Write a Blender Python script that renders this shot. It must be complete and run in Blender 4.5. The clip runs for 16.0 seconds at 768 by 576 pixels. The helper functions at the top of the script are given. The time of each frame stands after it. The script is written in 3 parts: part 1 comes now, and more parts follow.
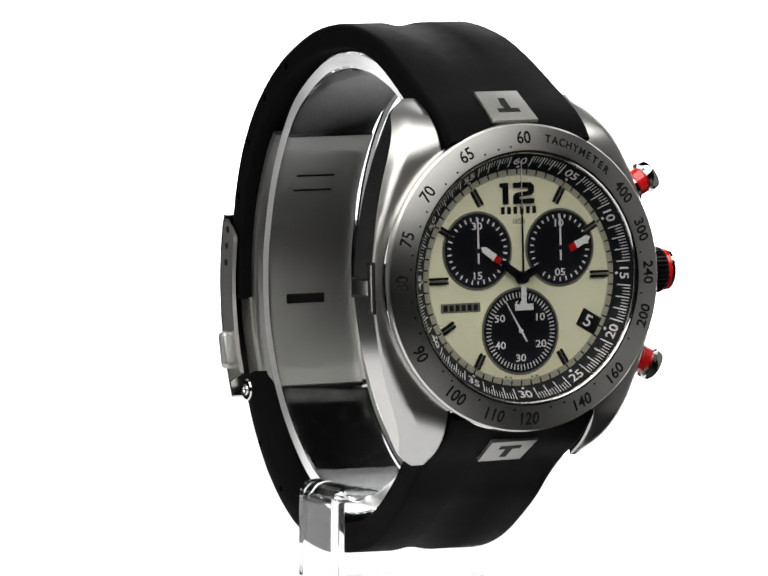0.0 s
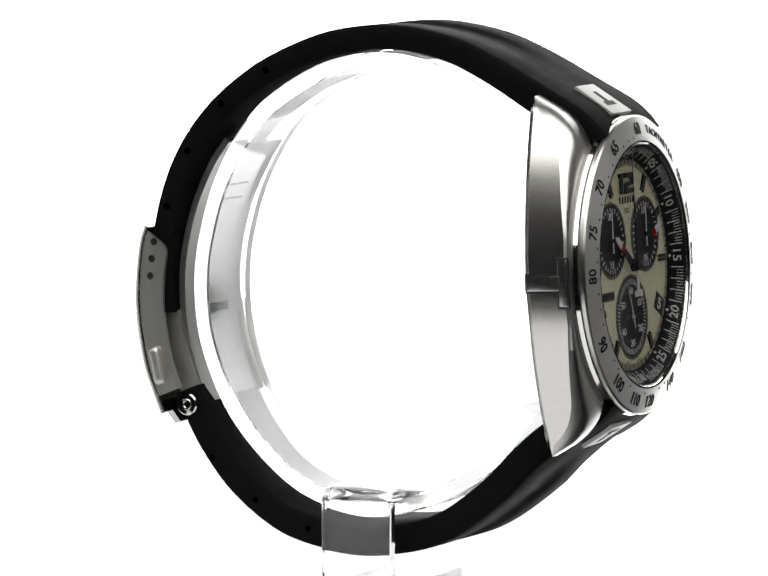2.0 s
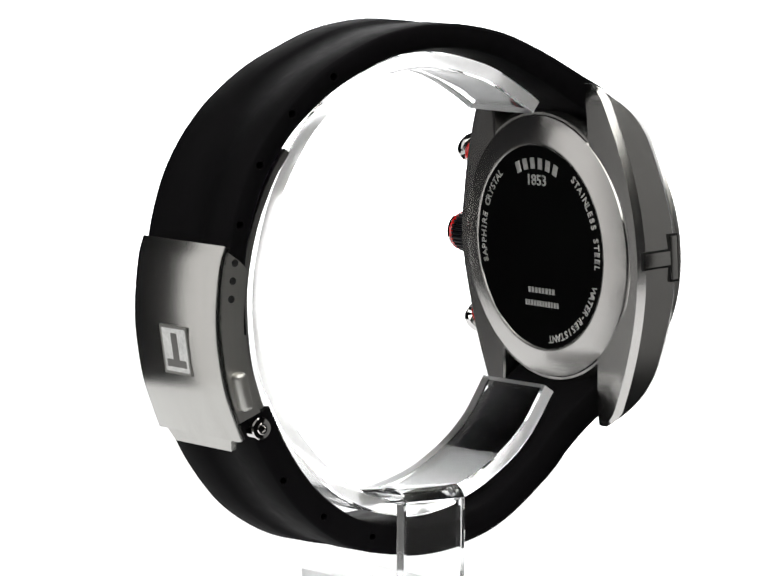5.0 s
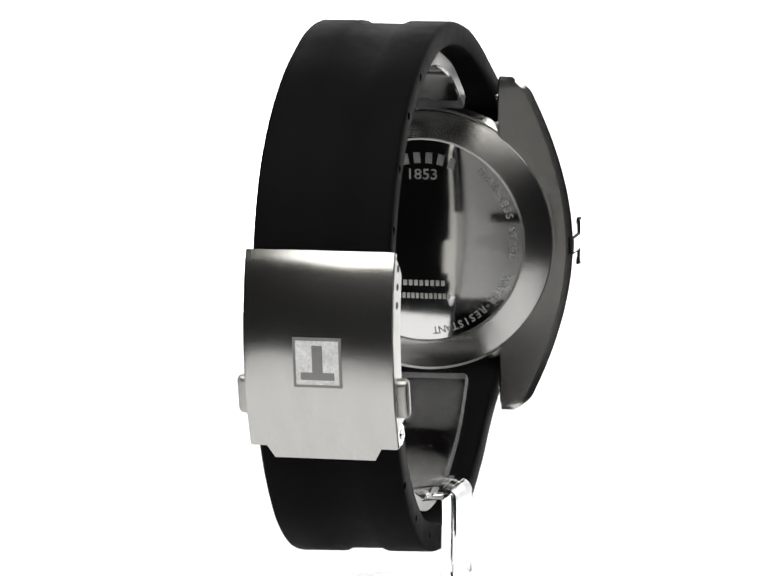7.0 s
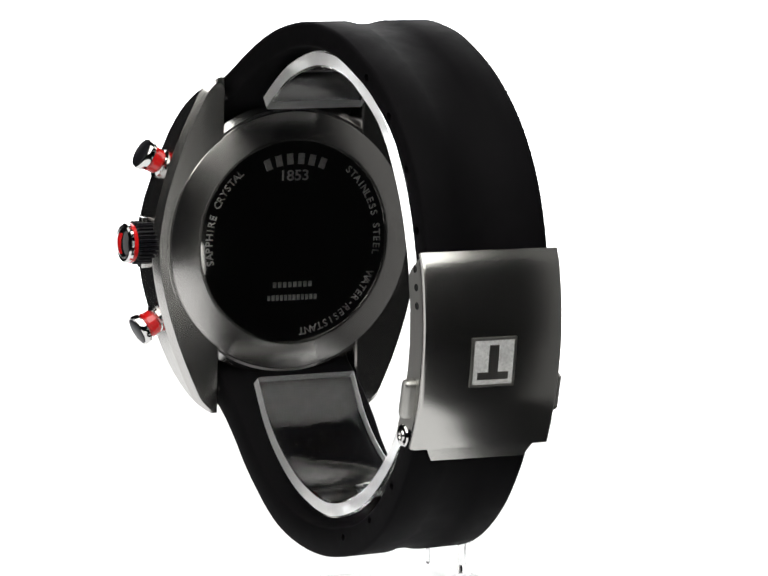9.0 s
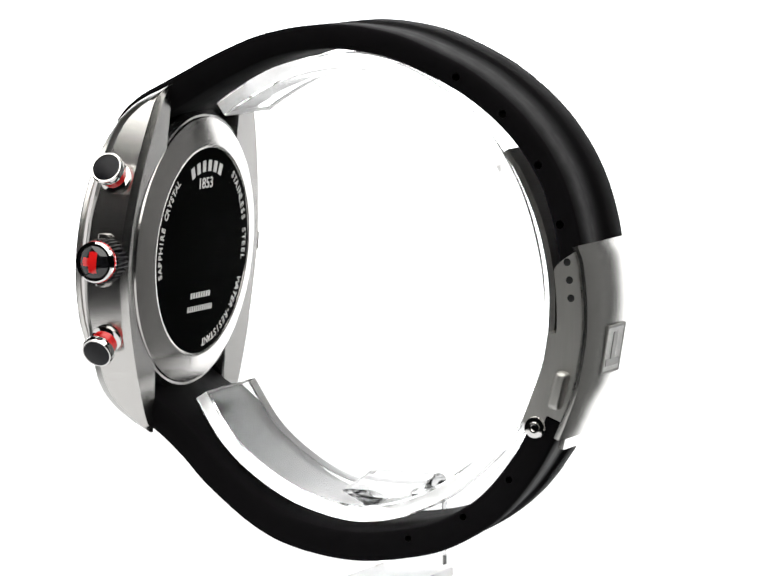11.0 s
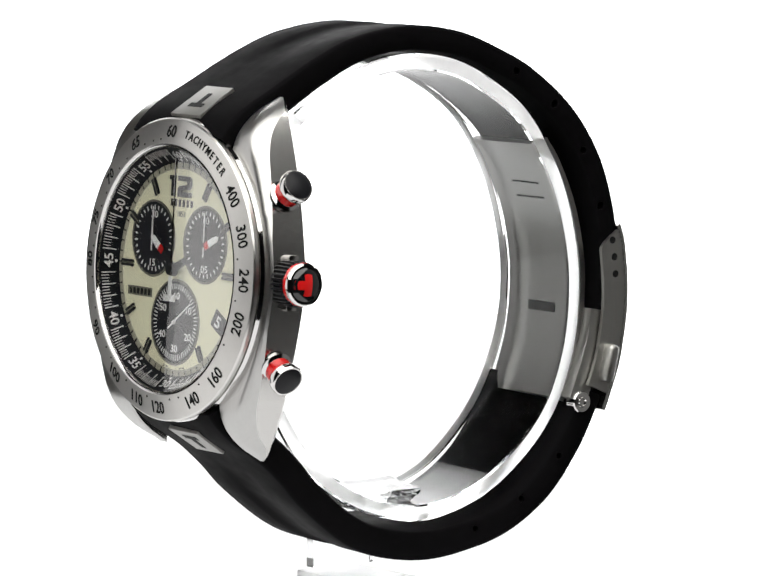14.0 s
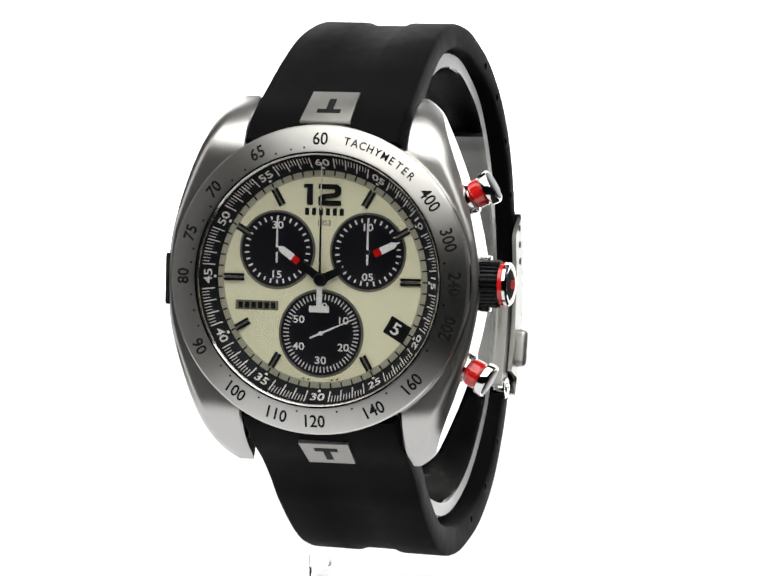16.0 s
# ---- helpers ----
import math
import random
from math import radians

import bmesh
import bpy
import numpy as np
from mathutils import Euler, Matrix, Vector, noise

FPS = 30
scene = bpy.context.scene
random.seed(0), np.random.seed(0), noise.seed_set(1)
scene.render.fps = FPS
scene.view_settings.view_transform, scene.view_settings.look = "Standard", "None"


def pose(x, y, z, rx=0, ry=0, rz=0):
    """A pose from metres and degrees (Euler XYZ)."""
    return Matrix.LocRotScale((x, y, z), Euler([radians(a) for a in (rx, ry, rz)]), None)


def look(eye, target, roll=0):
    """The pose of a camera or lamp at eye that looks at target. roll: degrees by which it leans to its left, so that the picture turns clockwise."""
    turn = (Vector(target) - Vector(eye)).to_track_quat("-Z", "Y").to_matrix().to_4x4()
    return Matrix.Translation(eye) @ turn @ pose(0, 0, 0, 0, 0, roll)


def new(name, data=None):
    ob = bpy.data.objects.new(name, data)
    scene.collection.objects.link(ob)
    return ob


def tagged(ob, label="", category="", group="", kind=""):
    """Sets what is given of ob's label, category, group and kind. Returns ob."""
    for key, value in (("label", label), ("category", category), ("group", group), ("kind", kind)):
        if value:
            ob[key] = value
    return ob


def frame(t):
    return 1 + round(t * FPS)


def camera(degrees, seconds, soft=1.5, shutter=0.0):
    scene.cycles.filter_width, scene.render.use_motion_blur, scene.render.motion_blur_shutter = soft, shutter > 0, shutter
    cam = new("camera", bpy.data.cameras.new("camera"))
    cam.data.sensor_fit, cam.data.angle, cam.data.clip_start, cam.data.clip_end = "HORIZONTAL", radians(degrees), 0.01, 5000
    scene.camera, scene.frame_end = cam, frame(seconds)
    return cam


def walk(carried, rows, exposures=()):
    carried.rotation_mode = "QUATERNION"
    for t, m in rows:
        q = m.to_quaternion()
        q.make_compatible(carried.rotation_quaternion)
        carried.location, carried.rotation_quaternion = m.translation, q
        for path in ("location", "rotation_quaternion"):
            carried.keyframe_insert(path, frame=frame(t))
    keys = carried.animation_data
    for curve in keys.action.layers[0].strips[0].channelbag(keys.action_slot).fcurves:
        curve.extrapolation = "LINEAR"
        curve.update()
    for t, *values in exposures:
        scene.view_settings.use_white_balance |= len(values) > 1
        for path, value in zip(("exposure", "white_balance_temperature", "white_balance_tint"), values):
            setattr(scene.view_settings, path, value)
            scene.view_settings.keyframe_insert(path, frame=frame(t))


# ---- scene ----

# ================= camera: stands still before the turntable =================
cam = camera(9.37, 16.0, soft=1.6)
PITCH, DIST = radians(5.91), 0.6508
AIM = Vector((-0.0003, 0.0, 0.00017))
EYE = AIM + Vector((0.0, -DIST * math.cos(PITCH), DIST * math.sin(PITCH)))
walk(cam, [(0.0, look(EYE, AIM, 0.23)), (16.0, look(EYE, AIM, 0.23))])

# the turntable's angle, degrees, by seconds
TURN = [(0.0, 27.37), (0.5, 37.13), (1.0, 46.72), (1.5, 56.18), (2.0, 65.71), (2.5, 75.37), (3.0, 85.19),
        (4.1, 107.3), (5.3, 131.3), (6.0, 145.5), (6.5, 155.8), (7.0, 166.0), (7.5, 176.1), (8.0, 186.2),
        (8.5, 196.2), (9.0, 206.0), (9.5, 215.7), (10.7, 240.0), (12.0, 266.38), (12.5, 276.47), (13.0, 286.46),
        (13.5, 296.36), (14.0, 306.26), (14.5, 315.97), (15.0, 325.52), (15.5, 334.89), (16.0, 344.16)]

# ================= materials =================


def mat(name, color=(0.5, 0.5, 0.5), rough=0.5, metal=0.0, coat=0.0, spec=0.5, noise_scale=0.0, tone=0.0,
        rough_var=0.0, bump=0.0, bump_scale=800.0, stretch=(1, 1, 1), emit=0.0, aniso=0.0, turned=False):
    m = bpy.data.materials.new(name)
    m.use_nodes = True
    nt = m.node_tree
    b = nt.nodes["Principled BSDF"]
    b.inputs["Base Color"].default_value = (*color, 1)
    b.inputs["Roughness"].default_value = rough
    b.inputs["Metallic"].default_value = metal
    b.inputs["Coat Weight"].default_value = coat
    b.inputs["Specular IOR Level"].default_value = spec
    b.inputs["Anisotropic"].default_value = aniso
    if turned:
        # fine grooves cut round the part's own axis: the gloss spreads outwards along the radius
        tg = nt.nodes.new("ShaderNodeTangent")
        tg.direction_type, tg.axis = "RADIAL", "Z"
        nt.links.new(tg.outputs[0], b.inputs["Tangent"])
        b.inputs["Anisotropic Rotation"].default_value = 0.25
    if emit:
        b.inputs["Base Color"].default_value = (0.08, 0.08, 0.08, 1)
        b.inputs["Emission Color"].default_value = (*color, 1)
        b.inputs["Emission Strength"].default_value = emit
    if noise_scale or bump:
        tc = nt.nodes.new("ShaderNodeTexCoord")
        mp = nt.nodes.new("ShaderNodeMapping")
        mp.inputs["Scale"].default_value = stretch
        nt.links.new(tc.outputs["Object"], mp.inputs["Vector"])
    if noise_scale:
        n1 = nt.nodes.new("ShaderNodeTexNoise")
        n1.inputs["Scale"].default_value = noise_scale
        n1.inputs["Detail"].default_value = 6
        n2 = nt.nodes.new("ShaderNodeTexNoise")
        n2.inputs["Scale"].default_value = noise_scale * 0.12
        n2.inputs["Detail"].default_value = 3
        add = nt.nodes.new("ShaderNodeMath")
        add.operation = "ADD"
        for n in (n1, n2):
            nt.links.new(mp.outputs[0], n.inputs["Vector"])
        nt.links.new(n1.outputs["Fac"], add.inputs[0])
        nt.links.new(n2.outputs["Fac"], add.inputs[1])
        if tone:
            mr = nt.nodes.new("ShaderNodeMapRange")
            mr.inputs["From Min"].default_value, mr.inputs["From Max"].default_value = 0.6, 1.4
            mr.inputs["To Min"].default_value, mr.inputs["To Max"].default_value = 1 - tone, 1 + tone
            nt.links.new(add.outputs[0], mr.inputs["Value"])
            mx = nt.nodes.new("ShaderNodeVectorMath")
            mx.operation = "SCALE"
            mx.inputs[0].default_value = color
            nt.links.new(mr.outputs[0], mx.inputs["Scale"])
            nt.links.new(mx.outputs[0], b.inputs["Base Color"])
        if rough_var:
            mr = nt.nodes.new("ShaderNodeMapRange")
            mr.inputs["From Min"].default_value, mr.inputs["From Max"].default_value = 0.6, 1.4
            mr.inputs["To Min"].default_value, mr.inputs["To Max"].default_value = max(0.02, rough - rough_var), rough + rough_var
            nt.links.new(add.outputs[0], mr.inputs["Value"])
            nt.links.new(mr.outputs[0], b.inputs["Roughness"])
    if bump:
        nb = nt.nodes.new("ShaderNodeTexNoise")
        nb.inputs["Scale"].default_value = bump_scale
        nb.inputs["Detail"].default_value = 4
        nt.links.new(mp.outputs[0], nb.inputs["Vector"])
        bp = nt.nodes.new("ShaderNodeBump")
        bp.inputs["Strength"].default_value = bump
        bp.inputs["Distance"].default_value = 0.0001
        nt.links.new(nb.outputs["Fac"], bp.inputs["Height"])
        nt.links.new(bp.outputs[0], b.inputs["Normal"])
    return m


def clear_acrylic():
    m = mat("clear_acrylic", (0.97, 0.98, 0.98), 0.03, noise_scale=300, rough_var=0.03)
    b = m.node_tree.nodes["Principled BSDF"]
    b.inputs["Transmission Weight"].default_value = 1.0
    b.inputs["IOR"].default_value = 1.49
    return m


def sapphire_crystal():
    m = bpy.data.materials.new("sapphire_crystal")
    m.use_nodes = True
    nt = m.node_tree
    nt.nodes.remove(nt.nodes["Principled BSDF"])
    lw = nt.nodes.new("ShaderNodeLayerWeight")
    lw.inputs["Blend"].default_value = 0.5
    pw = nt.nodes.new("ShaderNodeMath")
    pw.operation, pw.inputs[1].default_value = "POWER", 4.0
    fr = nt.nodes.new("ShaderNodeMapRange")
    fr.inputs["To Min"].default_value, fr.inputs["To Max"].default_value = 0.13, 0.9
    nt.links.new(lw.outputs["Facing"], pw.inputs[0])
    nt.links.new(pw.outputs[0], fr.inputs["Value"])
    tr = nt.nodes.new("ShaderNodeBsdfTransparent")
    gl = nt.nodes.new("ShaderNodeBsdfGlossy")
    gl.inputs["Roughness"].default_value = 0.01
    mx = nt.nodes.new("ShaderNodeMixShader")
    nt.links.new(fr.outputs[0], mx.inputs[0])
    nt.links.new(tr.outputs[0], mx.inputs[1])
    nt.links.new(gl.outputs[0], mx.inputs[2])
    nt.links.new(mx.outputs[0], nt.nodes["Material Output"].inputs[0])
    return m


STEEL = (0.55, 0.54, 0.525)
M_BRUSH = mat("brushed_steel", STEEL, 0.17, 1.0, noise_scale=900, tone=0.03, rough_var=0.03, stretch=(0.15, 1, 1))
M_TURNED = mat("turned_caseback_steel", (0.50, 0.49, 0.475), 0.22, 1.0, noise_scale=1400, tone=0.04, rough_var=0.0, aniso=0.8, turned=True)
M_BRUSHV = mat("brushed_steel_lengthwise", STEEL, 0.24, 1.0, noise_scale=9000, tone=0.05, rough_var=0.02, stretch=(1, 1, 0.04))
M_FLANK = mat("brushed_flank_steel", (0.55, 0.54, 0.525), 0.21, 1.0, noise_scale=3500, tone=0.03, rough_var=0.004, stretch=(1, 1, 0.06))
M_SATIN = mat("satin_lug_steel", (0.47, 0.465, 0.455), 0.30, 1.0, noise_scale=3500, tone=0.05, rough_var=0.006, stretch=(1, 0.06, 1))
M_BEZEL = mat("brushed_bezel_steel", (0.62, 0.61, 0.59), 0.31, 1.0, noise_scale=5000, tone=0.04, rough_var=0.0, aniso=0.8, turned=True)
M_POLISH = mat("polished_steel", (0.66, 0.65, 0.64), 0.06, 1.0, noise_scale=400, rough_var=0.03)
M_MIRROR = mat("mirror_steel", (0.66, 0.65, 0.64), 0.035, 1.0, noise_scale=300, rough_var=0.02)
M_ENGR = mat("engraving", (0.50, 0.50, 0.49), 0.32, 1.0, noise_scale=2500, tone=0.25)
M_ETCH = mat("etched_steel", (0.72, 0.72, 0.71), 0.45, 0.35, noise_scale=2500, tone=0.25, bump=1.0, bump_scale=1800)
M_RUBBER = mat("black_rubber", (0.0030, 0.0028, 0.0033), 0.62, spec=0.03, noise_scale=500, tone=0.25, rough_var=0.08, bump=0.12, bump_scale=2500)
M_BLACK = mat("black_lacquer", (0.006, 0.006, 0.008), 0.32, spec=0.2, noise_scale=900, tone=0.3, rough_var=0.05)
M_DIALBLK = mat("black_subdial", (0.007, 0.007, 0.011), 0.4, spec=0.15, noise_scale=700, tone=0.25)
M_DARK = mat("dark_gap", (0.006, 0.006, 0.006), 0.6, spec=0.2)
# cream of the dial greyed to stand for shade at its edge
M_BAND = mat("grey_cream_print", (0.40, 0.39, 0.30), 0.55, spec=0.25, noise_scale=900, tone=0.05)
M_CREAM = mat("cream_dial", (0.85, 0.835, 0.605), 0.55, spec=0.25, noise_scale=900, tone=0.03, bump=0.05, bump_scale=5000)
M_GLOSS = mat("glossy_black_enamel", (0.006, 0.006, 0.007), 0.06, coat=0.5, noise_scale=800, tone=0.2)
M_WHITE = mat("white_print", (0.86, 0.87, 0.86), 0.45, spec=0.3, noise_scale=1000, tone=0.03)
M_PRINT = mat("black_print", (0.008, 0.008, 0.008), 0.55, spec=0.1, noise_scale=1500, tone=0.2)
M_GREYP = mat("grey_print", (0.16, 0.155, 0.12), 0.5, spec=0.3, noise_scale=1500, tone=0.15)
M_RED = mat("red_enamel", (0.62, 0.012, 0.012), 0.12, coat=0.6, noise_scale=700, tone=0.1)
M_CLASP = mat("brushed_clasp_steel", (0.48, 0.475, 0.455), 0.215, 1.0, noise_scale=3500, tone=0.04, rough_var=0.004, stretch=(1, 1, 0.04))
M_CHEEK = mat("satin_cheek_steel", (0.42, 0.415, 0.395), 0.40, 1.0, noise_scale=5000, tone=0.06, rough_var=0.03, stretch=(1, 1, 0.05))
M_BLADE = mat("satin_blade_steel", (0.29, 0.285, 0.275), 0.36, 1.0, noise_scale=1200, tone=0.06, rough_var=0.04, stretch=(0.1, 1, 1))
M_PLATE = mat("matt_steel_plate", (0.30, 0.295, 0.28), 0.44, 1.0, noise_scale=1800, tone=0.12, rough_var=0.08)
M_ACRYL = clear_acrylic()
M_FROST = mat("frosted_acrylic_edge", (0.97, 0.97, 0.97), 0.4, noise_scale=1500, tone=0.1, rough_var=0.1, bump=0.08, bump_scale=3000)
M_RING = clear_acrylic()
M_RING.node_tree.nodes["Principled BSDF"].inputs["IOR"].default_value = 1.22
M_FROST.node_tree.nodes["Principled BSDF"].inputs["IOR"].default_value = 1.25
M_FROST.node_tree.nodes["Principled BSDF"].inputs["Transmission Weight"].default_value = 0.75
M_CRYSTAL = sapphire_crystal()
M_GLOW = mat("white_backlit_sheet", (1.0, 1.0, 1.0), 0.8, emit=3.0, noise_scale=6, rough_var=0.05)
# no lamp: emission added so the table top stays white and lights the clasp
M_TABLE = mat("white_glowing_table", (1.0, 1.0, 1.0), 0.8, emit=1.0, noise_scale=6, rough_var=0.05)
M_SOFT_L = mat("softbox_cloth_strong", (1.0, 0.985, 0.975), 0.8, emit=1.0, noise_scale=6, rough_var=0.05)
M_SOFT_R = mat("softbox_cloth_weak", (1.0, 0.985, 0.96), 0.8, emit=0.09, noise_scale=6, rough_var=0.05)
M_SOFT_T = mat("softbox_cloth_top", (1.0, 0.99, 0.95), 0.8, emit=3.3, noise_scale=6, rough_var=0.05)
M_ROOM = mat("dark_studio_paint", (0.03, 0.03, 0.032), 0.8, noise_scale=3, tone=0.2, rough_var=0.05)

# ================= world: an unlit studio =================
world = bpy.data.worlds.new("studio_world")
scene.world = world
world.use_nodes = True
world.node_tree.nodes["Background"].inputs["Color"].default_value = (0.02, 0.02, 0.021, 1)
world.node_tree.nodes["Background"].inputs["Strength"].default_value = 1.0

# ================= mesh helpers (millimetres) =================
MM = 0.001


def part(name, bm, material, parent=None, label="", m=None, smooth=True, angle=35):
    """Links a bmesh, in millimetres, as one mesh object under a thing or a part."""
    bmesh.ops.recalc_face_normals(bm, faces=bm.faces)
    bmesh.ops.scale(bm, vec=(MM, MM, MM), verts=bm.verts)
    me = bpy.data.meshes.new(name)
    if smooth:
        lim = radians(angle)
        for f in bm.faces:
            f.smooth = True
        for e in bm.edges:
            if len(e.link_faces) == 2 and e.calc_face_angle(0) > lim:
                e.smooth = False
    bm.to_mesh(me)
    bm.free()
    me.materials.append(material)
    ob = new(name, me)
    ob.parent = parent
    if m is not None:
        ob.matrix_basis = m
    if label:
        tagged(ob, label)
    return ob


def again(ob, m, parent=None):
    """Another part on the same mesh."""
    o = new(ob.name, ob.data)
    o.parent = parent or ob.parent
    o.matrix_basis = m
    return o


def mmpose(x, y, z, rx=0, ry=0, rz=0):
    return pose(x * MM, y * MM, z * MM, rx, ry, rz)


def lathe(profile, seg=96, closed=False):
    """Turns (radius, height) pairs about the local z axis."""
    bm = bmesh.new()
    rings = []
    for r, h in profile:
        if r < 1e-6:
            rings.append([bm.verts.new((0, 0, h))])
        else:
            rings.append([bm.verts.new((r * math.cos(2 * math.pi * i / seg), r * math.sin(2 * math.pi * i / seg), h)) for i in range(seg)])
    pairs = list(zip(rings, rings[1:]))
    if closed:
        pairs.append((rings[-1], rings[0]))
    for a, b in pairs:
        for i in range(seg):
            j = (i + 1) % seg
            if len(a) == 1 and len(b) == 1:
                continue
            if len(a) == 1:
                bm.faces.new((a[0], b[i], b[j]))
            elif len(b) == 1:
                bm.faces.new((a[i], a[j], b[0]))
            else:
                bm.faces.new((a[i], a[j], b[j], b[i]))
    return bm


def box(sx, sy, sz, cx=0, cy=0, cz=0, bevel=0.0, bm=None, seg=2):
    b = bmesh.new()
    bmesh.ops.create_cube(b, size=1)
    bmesh.ops.scale(b, vec=(sx, sy, sz), verts=b.verts)
    bmesh.ops.translate(b, vec=(cx, cy, cz), verts=b.verts)
    if bevel:
        bmesh.ops.bevel(b, geom=list(b.edges), offset=bevel, segments=seg, affect="EDGES", profile=0.6)
    if bm is None:
        return b
    return merge(bm, b)


def merge(bm, other, m=None):
    me = bpy.data.meshes.new("tmp")
    if m is not None:
        bmesh.ops.transform(other, matrix=m, verts=other.verts)
    other.to_mesh(me)
    other.free()
    bm.from_mesh(me)
    bpy.data.meshes.remove(me)
    return bm


def prism(points, z0, z1, bevel=0.0):
    bm = bmesh.new()
    low = [bm.verts.new((x, y, z0)) for x, y in points]
    top = [bm.verts.new((x, y, z1)) for x, y in points]
    n = len(points)
    bm.faces.new(low[::-1])
    up = bm.faces.new(top)
    for i in range(n):
        bm.faces.new((low[i], low[(i + 1) % n], top[(i + 1) % n], top[i]))
    if bevel:
        bmesh.ops.bevel(bm, geom=list(up.edges), offset=bevel, segments=2, affect="EDGES", profile=0.6)
    return bm


def letters(text, size, depth=0.04, squeeze=1.0, centre=True):
    """A word in Blender's own font as a thin solid, its middle at the origin, cap height `size`."""
    cu = bpy.data.curves.new("word", "FONT")
    cu.body = text
    cu.size = size / 0.69
    cu.extrude = depth / 2
    cu.resolution_u = 3
    cu.offset = size * 0.018
    ob = bpy.data.objects.new("word", cu)
    scene.collection.objects.link(ob)
    me = bpy.data.meshes.new_from_object(ob.evaluated_get(bpy.context.evaluated_depsgraph_get()))
    bpy.data.objects.remove(ob)
    bpy.data.curves.remove(cu)
    bm = bmesh.new()
    bm.from_mesh(me)
    bpy.data.meshes.remove(me)
    if centre and bm.verts:
        xs = [v.co.x for v in bm.verts]
        ys = [v.co.y for v in bm.verts]
        bmesh.ops.translate(bm, vec=(-(min(xs) + max(xs)) / 2, -(min(ys) + max(ys)) / 2, 0), verts=bm.verts)
    bmesh.ops.scale(bm, vec=(squeeze, 1, 1), verts=bm.verts)
    return bm


def spline(points, n):
    """n + 1 even places on a smooth line through the points."""
    P = [np.array(p, float) for p in points]
    P = [2 * P[0] - P[1]] + P + [2 * P[-1] - P[-2]]
    out = []
    for i in range(1, len(P) - 2):
        a, b, c, d = P[i - 1:i + 3]
        for k in range(24):
            t = k / 24
            out.append(0.5 * (2 * b + (c - a) * t + (2 * a - 5 * b + 4 * c - d) * t * t + (3 * b - a - 3 * c + d) * t ** 3))
    out.append(P[-2])
    out = np.array(out)
    s = np.concatenate([[0], np.cumsum(np.linalg.norm(np.diff(out, axis=0), axis=1))])
    u = np.linspace(0, s[-1], n + 1)
    return np.stack([np.interp(u, s, out[:, k]) for k in range(out.shape[1])], 1)


def lean(y, z):
    """How far the strap splays out on its crown side, per mm across."""
    return 0.028 * max(0.0, min(1.0, -z / 18)) + 0.05 * max(0.0, min(1.0, (y - 12) / 18)) + 0.035 * max(0.0, min(1.0, (y - 8) / 12)) * max(0.0, min(1.0, (-z - 6) / 10))


def sweep(path, section, shift=lambda y: 0.0, splay=True):
    """Sweeps section(s) -> [(across, depth below the path)] along a (y, z) path; depth goes to the loop's inside."""
    bm = bmesh.new()
    n = len(path)
    rings = []
    for i, (y, z) in enumerate(path):
        a, b = path[max(i - 1, 0)], path[min(i + 1, n - 1)]
        ty, tz = (b - a) / np.linalg.norm(b - a)
        ny, nz = -tz, ty
        if ny * y + nz * z > 0:
            ny, nz = -ny, -nz
        k = lean(y, z) if splay else 0.0
        rings.append([bm.verts.new((u + shift(y), y + ny * (d - k * u), z + nz * (d - k * u))) for u, d in section(i / (n - 1))])
    k = len(rings[0])
    for a, b in zip(rings, rings[1:]):
        for i in range(k):
            j = (i + 1) % k
            bm.faces.new((a[i], a[j], b[j], b[i]))
    bm.faces.new(rings[0])
    bm.faces.new(rings[-1][::-1])
    return bm


def polar(r, a):
    """Clock angle in degrees, 0 at twelve."""
    return r * math.sin(radians(a)), r * math.cos(radians(a))


# ================= the studio =================
def slab(name, sx, sy, sz, at, material, label, cat, kind="structure", rz=0, rx=0):
    bm = box(sx * 1000, sy * 1000, sz * 1000)
    ob = part(name, bm, material, m=pose(*at, rx, 0, rz))
    return tagged(ob, label, cat, kind=kind)


TABLE_Z = -0.0425
slab("backdrop", 0.61, 0.01, 0.8, (0.09, 0.42, 0.1), M_GLOW, "backlit plain white studio backdrop sheet", "backdrop")
# table's glow is added; its edges are set by the clasp's reflections
slab("table", 0.125, 0.47, 0.012, (-0.0325, 0.125, TABLE_Z - 0.006), M_TABLE, "white table sheet with added glow under the watch stand", "table")
slab("softbox_side_strong", 0.02, 0.235, 0.75, (-0.42, -0.0075, 0.1), M_SOFT_L, "tall bright white studio softbox beside turntable", "softbox")
slab("softbox_side_weak", 0.02, 0.46, 0.75, (0.42, 0.07, 0.1), M_SOFT_R, "tall dimmer white studio softbox beside turntable", "softbox")
slab("softbox_top", 0.6, 0.73, 0.02, (0, -0.365, 0.29), M_SOFT_T, "wide white studio softbox hung above turntable", "softbox")
slab("floor", 4, 4, 0.05, (0, -0.4, -0.75), M_ROOM, "dark painted studio floor", "floor")
slab("wall_north", 4, 0.05, 2.5, (0, 1.6, 0.5), M_ROOM, "dark painted studio wall", "wall")
slab("wall_south", 4, 0.05, 2.5, (0, -2.4, 0.5), M_ROOM, "dark painted studio wall", "wall")
slab("wall_west", 0.05, 3.95, 2.5, (-2, -0.4, 0.5), M_ROOM, "dark painted studio wall", "wall")
slab("wall_east", 0.05, 3.95, 2.5, (2, -0.4, 0.5), M_ROOM, "dark painted studio wall", "wall")
